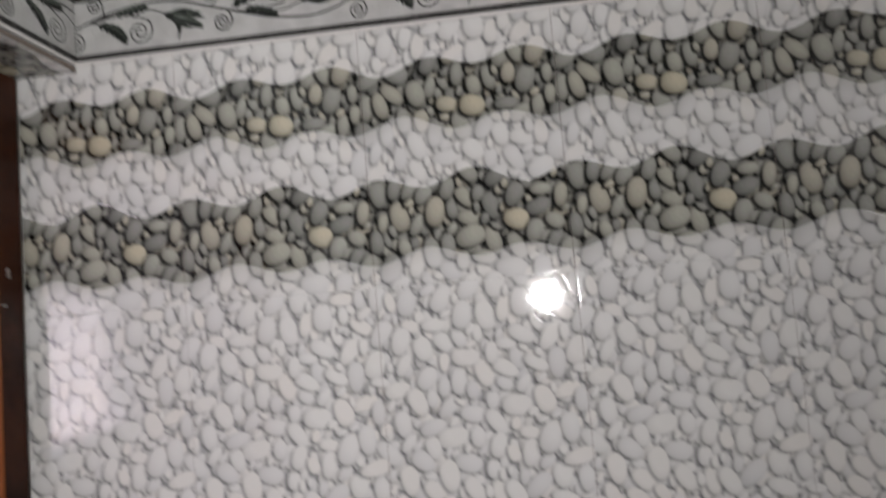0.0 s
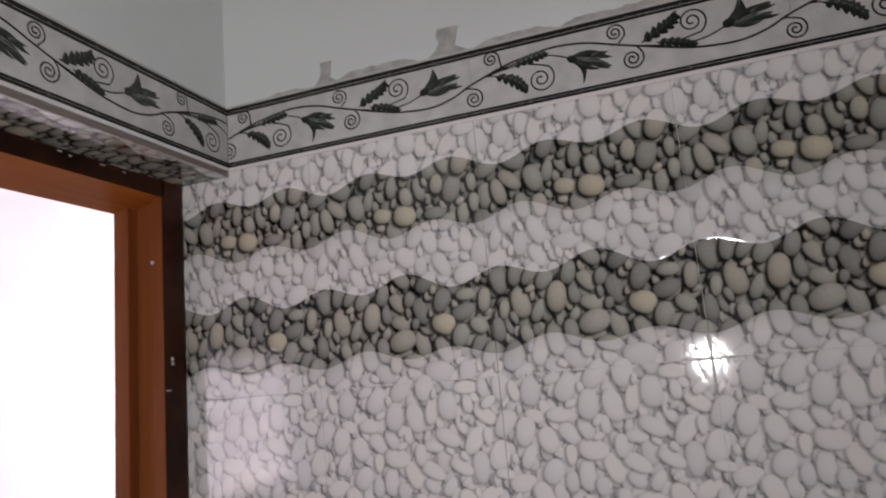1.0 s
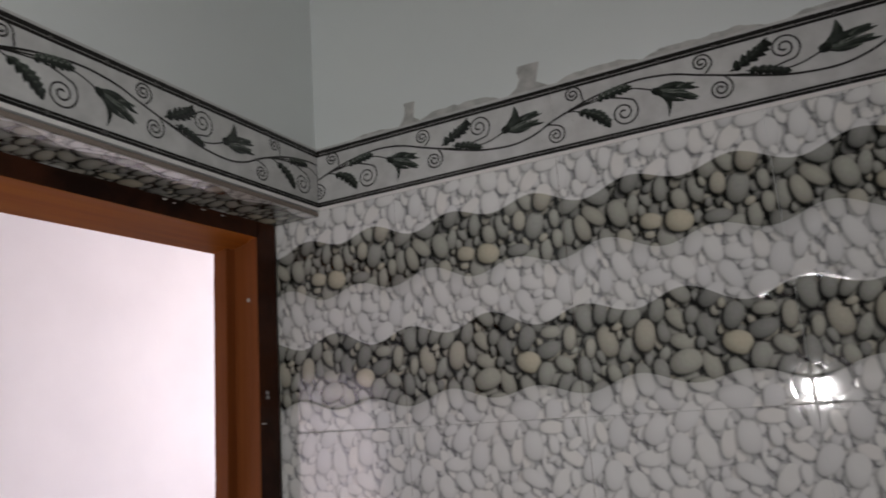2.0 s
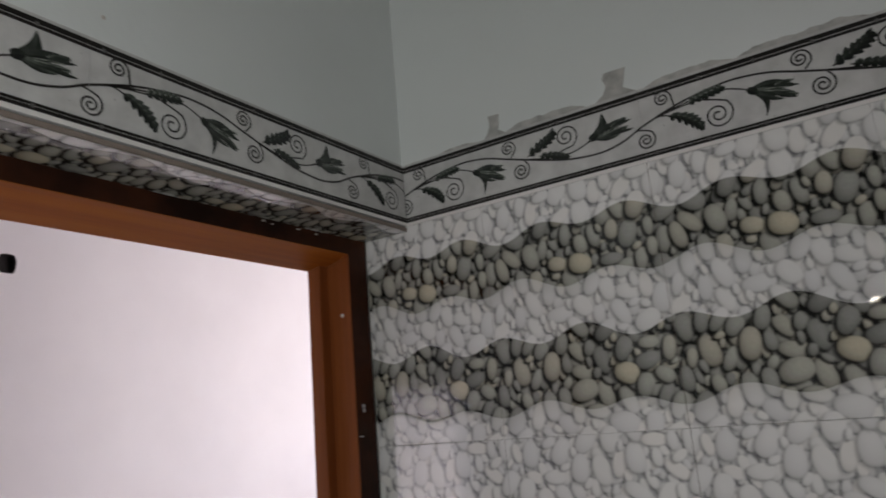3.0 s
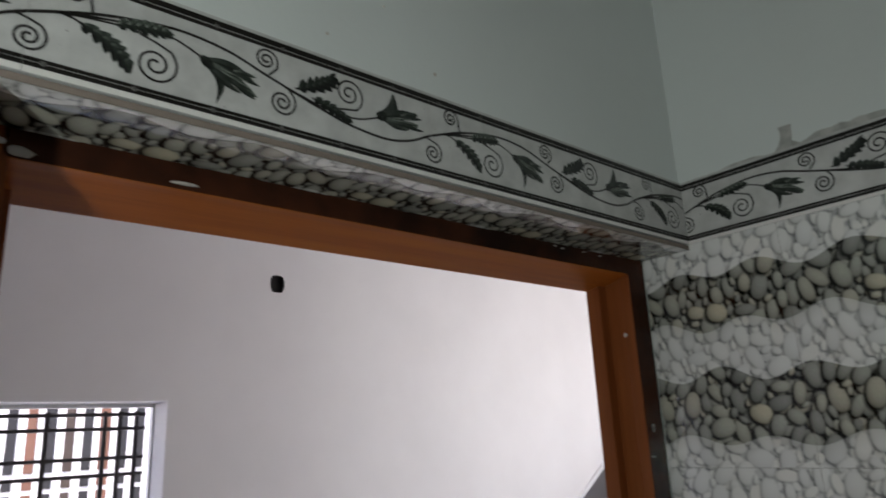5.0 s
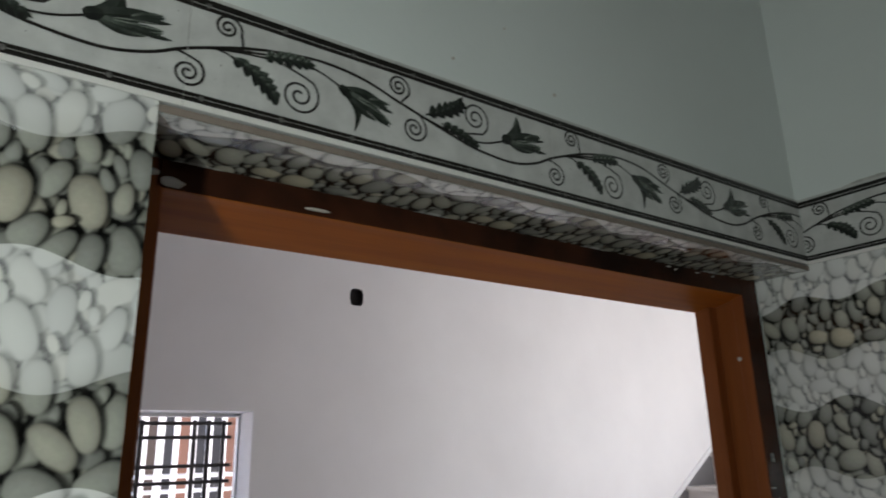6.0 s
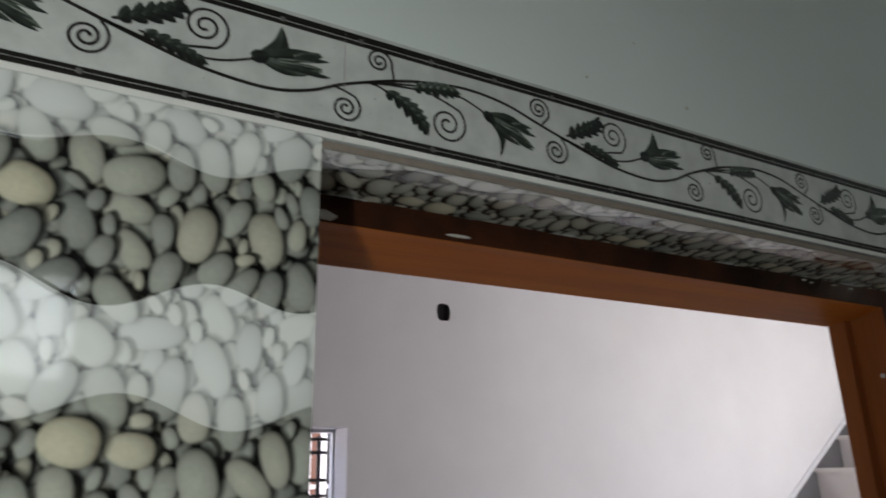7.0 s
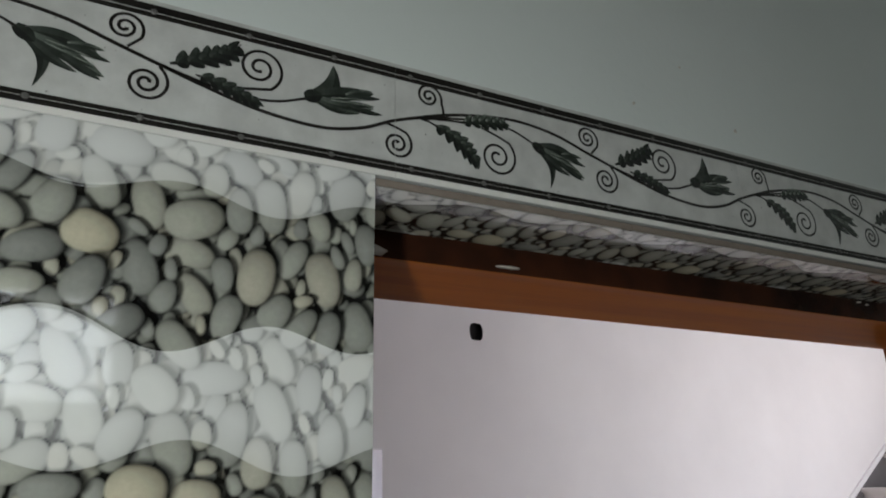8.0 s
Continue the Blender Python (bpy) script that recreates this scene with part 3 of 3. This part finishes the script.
def vine():
    """The printed ornament of one border tile, from its node at u = 0, v up from the underside."""
    o = []
    stem = [(0.0, 0.066), (0.028, 0.075), (0.06, 0.082), (0.11, 0.088), (0.160, 0.083), (0.202, 0.070), (0.238, 0.059), (0.275, 0.048),
            (0.32, 0.037), (0.373, 0.033), (0.412, 0.041), (0.442, 0.055), (0.472, 0.066)]
    # the stem is cut at the joints, so the part before the first node repeats its end
    stem = smooth([(u - PERIOD, v) for u, v in stem if 0.3 < u < 0.47] + stem + [(u + PERIOD, v) for u, v in stem[1:3]], 8)
    stem = [p for p in stem if JOINT - 0.02 <= p[0] <= PERIOD + JOINT + 0.02]
    ribbon(o, stem, 0.0034, 0.0034, 0.0002, 0)
    # spirals, fern leaves, buds and flowers at the two nodes
    curl(o, (0.010, 0.092), 0.0150, -20, 1.6, (0.026, 0.075))
    curl(o, (0.087, 0.041), 0.0235, 50, -1.6, (0.070, 0.070))
    ribbon(o, smooth([(-0.006, 0.064), (0.025, 0.069), (0.06, 0.072), (0.072, 0.070)]), 0.0026, 0.002, 0.00021, 0)
    ribbon(o, smooth([(-0.004, 0.065), (0.03, 0.072), (0.07, 0.078), (0.10, 0.077), (0.12, 0.071), (0.141, 0.061)]), 0.0026, 0.0024, 0.00021, 0)
    ribbon(o, smooth([(-0.002, 0.065), (0.012, 0.063), (0.022, 0.057)]), 0.0024, 0.002, 0.00021, 0)
    leaf(o, (0.014, 0.062), (0.066, 0.025), 0.026, 4, 0.5, 0.006)
    leaf(o, (0.045, 0.071), (0.104, 0.081), 0.021, 4, 0.7, 0.002)
    petal(o, (0.133, 0.064), (0.158, 0.021), 0.0105, 0.009, 0.40, -0.009)
    petal(o, (0.136, 0.063), (0.192, 0.055), 0.013, 0.005, 0.55)
    petal(o, (0.138, 0.061), (0.196, 0.034), 0.013, 0.003, 0.85, 0.003)
    petal(o, (0.138, 0.060), (0.178, 0.036), 0.008, -0.003, 0.6)
    petal(o, (0.132, 0.066), (0.147, 0.055), 0.012, 0.0, 0.25)
    blossom(o, (0.137, 0.062), (0.203, 0.045), 0.013, 0.9)
    curl(o, (0.206, 0.088), 0.0155, -30, 1.6, (0.210, 0.070))
    curl(o, (0.227, 0.041), 0.0185, 60, -1.7, (0.236, 0.060))
    curl(o, (0.316, 0.079), 0.0225, -60, 1.6, (0.288, 0.051))
    ribbon(o, smooth([(0.238, 0.060), (0.262, 0.052), (0.288, 0.051)]), 0.0024, 0.002, 0.00021, 0)
    ribbon(o, smooth([(0.240, 0.059), (0.275, 0.051), (0.305, 0.047), (0.335, 0.050), (0.366, 0.062)]), 0.0024, 0.0026, 0.00021, 0)
    leaf(o, (0.243, 0.063), (0.299, 0.098), 0.026, 4, 0.35, -0.005)
    leaf(o, (0.264, 0.058), (0.322, 0.041), 0.019, 4, 0.4, 0.001)
    petal(o, (0.362, 0.060), (0.388, 0.096), 0.019, -0.008, 0.6, 0.006)
    petal(o, (0.364, 0.062), (0.424, 0.079), 0.015, 0.001, 0.5)
    petal(o, (0.365, 0.060), (0.424, 0.063), 0.012, -0.003, 0.9)
    petal(o, (0.365, 0.060), (0.410, 0.055), 0.007, -0.004, 0.7)
    petal(o, (0.357, 0.060), (0.374, 0.065), 0.014, 0.0, 0.25)
    blossom(o, (0.364, 0.061), (0.436, 0.071), 0.012, 0.9)
    # this spiral is shared by two tiles
    for shift in (0.0, PERIOD):
        curl(o, (shift - 0.024, 0.032), 0.0165, 55, -1.6, (shift - 0.036, 0.052))
    return o


VINE = [([q + Vector((0, 0.004)) for q in poly], lift, mat, tn) for poly, lift, mat, tn in vine()]


def border_meshes(u0, u1):
    """Body, vine and frame lines of a border tile that is cut to u0..u1 (from the node)."""
    bm = bmesh.new()
    box(bm, u0 + 0.0002, u1 - 0.0002, 0.0, 0.0078, 0.0, BORDER)
    bmesh.ops.bevel(bm, geom=[e for e in bm.edges if all(v.co.y < 0.001 for v in e.verts)], offset=0.0002, segments=2, affect="EDGES")
    body = mesh_of("border_tile", bm, BORDER_WHITE)
    verts, faces, mats, tone = [], [], [], []
    for poly, lift, mat, tn in VINE:
        q = clip([(p.x, p.y) for p in poly], u0 + 0.0003, u1 - 0.0003, 0.017, 0.110)
        if len(q) >= 3:
            base = len(verts)
            verts.extend((u, -lift, v) for u, v in q)
            tone.extend([tn] * len(q))
            faces.append(list(range(base, base + len(q)))), mats.append(mat)
    me = bpy.data.meshes.new("vine")
    me.from_pydata(verts, [], faces)
    me.materials.append(INK), me.materials.append(LEAF_INK)
    me.polygons.foreach_set("material_index", mats)
    me.attributes.new("tone", "FLOAT", "POINT").data.foreach_set("value", tone)
    bm = bmesh.new()
    for a, b, lift in ((0.0070, 0.0113, 0.0012), (0.0124, 0.0162, 0.0008), (0.1070, 0.1113, 0.0008), (0.1125, 0.1190, 0.0012)):
        box(bm, u0 + 0.0003, u1 - 0.0003, -lift, 0.001, a, b)
    lines = mesh_of("frame_lines", bm, INK)
    bm = bmesh.new()
    u = u0 + 0.016
    while u < u1:
        for v in (0.0117, 0.1122):
            bmesh.ops.create_cone(bm, cap_ends=True, segments=8, radius1=0.0030, radius2=0.0016, depth=0.001, matrix=pose(u, -0.0016, v, 90))
        u += 0.0787
    studs = mesh_of("studs", bm, STUD)
    # The border's lower edge, in the glaze that carries its caught light.
    bm = bmesh.new()
    box(bm, u0 + 0.0003, u1 - 0.0003, -0.0012, 0.001, 0.0004, 0.0062)
    return body, me, lines, studs, mesh_of("edging", bm, EDGE_LIT)


FULL = border_meshes(JOINT, JOINT + PERIOD)


def border(parent, place, first, lo, hi):
    """Border tiles along a wall from lo to hi; first: where a node of the vine lies."""
    k = math.floor((lo - first - JOINT) / PERIOD)
    while first + JOINT + k * PERIOD < hi:
        a, b = first + JOINT + k * PERIOD, first + JOINT + (k + 1) * PERIOD
        k += 1
        if b <= lo:
            continue
        u0, u1 = JOINT + max(0, lo - a), JOINT + PERIOD - max(0, b - hi)
        meshes = FULL if u1 - u0 > PERIOD - 1e-6 else border_meshes(u0, u1)
        m = place(a - JOINT)
        tile = piece("border_tile", meshes[0], parent, m)
        for nm, me in (("vine", meshes[1]), ("frame_lines", meshes[2]), ("studs", meshes[3]), ("edging", meshes[4])):
            sub = new(nm, me)
            sub.parent = tile


border(WALL_N, lambda x: pose(x, YA, TOP), -0.337 - 0.238, XB, XE)
border(WALL_W, lambda y: pose(XB, y, TOP, 0, 0, 90), -0.027, YS, YA - 0.001)


# ---- cement smears above the border ----
def smear(name, parent, outline, label):
    bm = bmesh.new()
    prism(bm, outline, 1, YA + 0.0055, YA + 0.0085)
    return part(name, bm, CEMENT, parent, label)


def ragged(x0, x1, height, seed):
    rg = random.Random(seed)
    z = TOP + BORDER - 0.002
    n = max(9, int((x1 - x0) / 0.004))
    top = []
    for i in range(n + 1):
        x = x0 + (x1 - x0) * i / n
        k = noise.noise(Vector((x * 14, seed, 0))) * 0.5 + 0.5
        fade = min(1, i / 8, (n - i) / 8) ** 0.7
        k = 0.65 * k + 0.35 * (noise.noise(Vector((x * 60, seed, 3))) * 0.5 + 0.5)
        top.append((x, z + 0.001 + height * fade * (0.35 + 0.9 * k) + rg.uniform(0, 0.0015)))
    return [(x0, z), (x1, z), *top[::-1]]


def tab(x, w, height, lean, seed):
    rg = random.Random(seed)
    z = TOP + BORDER - 0.002
    o = [(x - w * 0.9, z)]
    o.append((x + w * 1.3, z))
    o.append((x + w * 0.9, z + height * 0.18))
    for f in (0.35, 0.6, 0.85, 1.0):
        o.append((x + w * (0.42 + 0.1 * rg.uniform(-1, 1)) + lean * f, z + height * f))
    for f in (1.02, 0.8, 0.55, 0.3):
        o.append((x - w * (0.42 + 0.1 * rg.uniform(-1, 1)) + lean * f, z + height * f))
    return o


for seed, (x0, x1, h) in enumerate(((-0.53, -0.425, 0.008), (-0.375, -0.215, 0.018), (-0.12, 0.02, 0.015), (0.02, 0.20, 0.015), (0.22, 0.42, 0.012), (0.45, 0.8, 0.011))):
    smear("cement_smear", WALL_N, ragged(x0, x1, h, seed), "grey cement smear left above the border")
smear("cement_smear", WALL_N, tab(-0.398, 0.025, 0.045, 0.004, 3), "grey cement patch above the border")
smear("cement_smear", WALL_N, tab(-0.173, 0.038, 0.051, 0.010, 5), "grey cement patch above the border")

# ---- torch stand-in and small window behind the camera ----
# A body added for the torch stand-in, so that the tiles mirror it.
torch_body = tagged(new("torch_stand_in"), "added round lamp on the wall, standing in for a held torch", "lamp")
bm = bmesh.new()
bmesh.ops.create_cone(bm, cap_ends=True, segments=24, radius1=0.045, radius2=0.03, depth=0.05, matrix=pose(TORCH[0], YS + 0.025, TORCH[2], -90))
part("holder", bm, PAINT_WHITE, torch_body)
bm = bmesh.new()
bmesh.ops.create_uvsphere(bm, u_segments=24, v_segments=14, radius=0.037, matrix=Matrix.Translation((TORCH[0], YS + 0.085, TORCH[2])))
for f in bm.faces:
    f.smooth = True
part("globe", bm, GLOW, torch_body, "glowing white globe")

vent = tagged(new("window_3"), "small high window with frosted panes", "window", kind="structure")
bm = bmesh.new()
y0, y1, z0, z1 = VENT
for s in ((y0, y0 + 0.03, z0, z1), (y1 - 0.03, y1, z0, z1), ((y0 + y1) / 2 - 0.02, (y0 + y1) / 2 + 0.02, z0 + 0.03, z1 - 0.03), (y0 + 0.03, y1 - 0.03, z0, z0 + 0.03), (y0 + 0.03, y1 - 0.03, z1 - 0.03, z1)):
    box(bm, XE + 0.06, XE + 0.10, *s)
part("window_frame", bm, PAINT_WHITE, vent)
for a, b in ((y0 + 0.03, (y0 + y1) / 2 - 0.02), ((y0 + y1) / 2 + 0.02, y1 - 0.03)):
    pane = part("pane", block(XE + 0.075, XE + 0.081, a, b, z0 + 0.03, z1 - 0.03), FROST, vent)

# ---- the hall: windows, stair, outside ----
# Assumed window around the hall's area lamp, never in view.
wide = tagged(new("window_4"), "wide hall window out of view, assumed as the hall's light source", "window", kind="structure")
y0, y1, z0, z1 = HALL_LIGHT
bm = bmesh.new()
for s in ((y0, y0 + 0.05, z0, z1), (y1 - 0.05, y1, z0, z1), (y0 + 0.05, y1 - 0.05, z0, z0 + 0.05), (y0 + 0.05, y1 - 0.05, z1 - 0.05, z1)):
    box(bm, -0.72, -0.67, *s)
part("window_frame", bm, PAINT_WHITE, wide)
# This pane is added to keep direct sun out of the hall.
part("pane", block(-0.70, -0.694, y0 + 0.05, y1 - 0.05, z0 + 0.05, z1 - 0.05), FROST, wide)


def grille(name, win, label):
    y0, y1, z0, z1 = win
    top = tagged(new(name), label, "window", kind="structure")
    bm = bmesh.new()
    for s in ((y0, y0 + 0.012, z0, z1), (y1 - 0.012, y1, z0, z1), (y0 + 0.012, y1 - 0.012, z1 - 0.02, z1), (y0 + 0.012, y1 - 0.012, z0, z0 + 0.02)):
        box(bm, HALL_W - 0.20, HALL_W - 0.165, *s)
    part("window_frame", bm, PAINT_WHITE, top, "white painted frame")
    for z in (z1 - 0.05, z1 - 0.113, z1 - 0.24, z1 - 0.312, z1 - 0.50, z1 - 0.56, z1 - 0.75, z1 - 0.81):
        part("bar", block(HALL_W - 0.185, HALL_W - 0.170, y0 + 0.04, y1 - 0.04, z - 0.008, z + 0.008), DARK_STEEL, top)
    for f in (0.10, 0.30, 0.50, 0.68, 0.847, 0.893, 0.944):
        y = y0 + (y1 - y0) * f
        part("bar", block(HALL_W - 0.183, HALL_W - 0.172, y - 0.009, y + 0.009, z0 + 0.04, z1 - 0.035), DARK_STEEL, top)
    # Thin sheets added over the reveals to carry the skylit colour.
    bm = block(HALL_W - 0.23, HALL_W + 0.002, y1 - 0.003, y1 + 0.001, z0, z1)
    box(bm, HALL_W - 0.23, HALL_W + 0.002, y0 - 0.001, y0 + 0.003, z0, z1), box(bm, HALL_W - 0.23, HALL_W + 0.002, y0 + 0.003, y1 - 0.003, z1 - 0.003, z1 + 0.001)
    part("lining", bm, REVEAL_LIT, top, "white reveal with skylight put into its paler colour")
    part("window_sill", block(HALL_W - 0.16, HALL_W + 0.03, y0 + 0.001, y1 - 0.001, z0 + 0.001, z0 + 0.025), PAINT_WHITE, top)
    return top


grille("window_1", WIN_A, "hall window with dark steel grille")
grille("window_2", WIN_B, "hall window with dark steel grille")

house = tagged(new("neighbouring_house"), "white rendered sunlit house with dark and brick red boards", "house")
part("wall", block(-12.5, -9.2, -20, 22, -0.15, 2.75), PAINT_WHITE, house)
part("roof", block(-12.6, -9.16, -20.1, 22.1, 2.75, 2.9), PAINT_WHITE, house)
for i in range(26):
    y = 3.54 - 0.198 * i
    for lo, hi in ((1.61, 2.50), (1.43, 1.555), (-0.15, 1.38)):
        part("board", block(-9.2, -9.185, y - (0.098 if i % 3 else 0.115), y, lo, hi), (SHUTTER, FACADE, SHUTTER, BRICKY, SHUTTER, SHUTTER, BRICKY)[i % 7], house)

stair = tagged(new("staircase"), "pale stone stair with grey skirting along the white wall", "staircase", kind="structure")
RISE, RUN = 0.22, 0.33
for j in range(-7, 5):
    y = 4.48 + RUN * j
    z = 1.76 + RISE * j
    bm = bmesh.new()
    box(bm, HALL_W + 0.014, -2.25, y, y + RUN + 0.1, max(0, z - RISE - 0.1), z - 0.03)
    box(bm, HALL_W + 0.014, -2.25, y - 0.02, y + RUN, z - 0.03, z)
    part("step", bm, STEP_STONE, stair)
bm = bmesh.new()
prism(bm, [(2.17, 0.0), (2.17, 0.225), (6.1, 0.225 + (6.1 - 2.17) * RISE / RUN), (6.1, 0.3)], 0, HALL_W + 0.001, HALL_W + 0.012)
part("skirting", bm, SKIRT_STONE, stair, "dark grey stone skirting")
bm = bmesh.new()
prism(bm, [(2.17, 0.226), (2.17, 0.262), (6.1, 0.262 + (6.1 - 2.17) * RISE / RUN), (6.1, 0.226 + (6.1 - 2.17) * RISE / RUN)], 0, HALL_W + 0.001, HALL_W + 0.016)
part("bead", bm, PAINT_WHITE, stair, "white sloping bead")
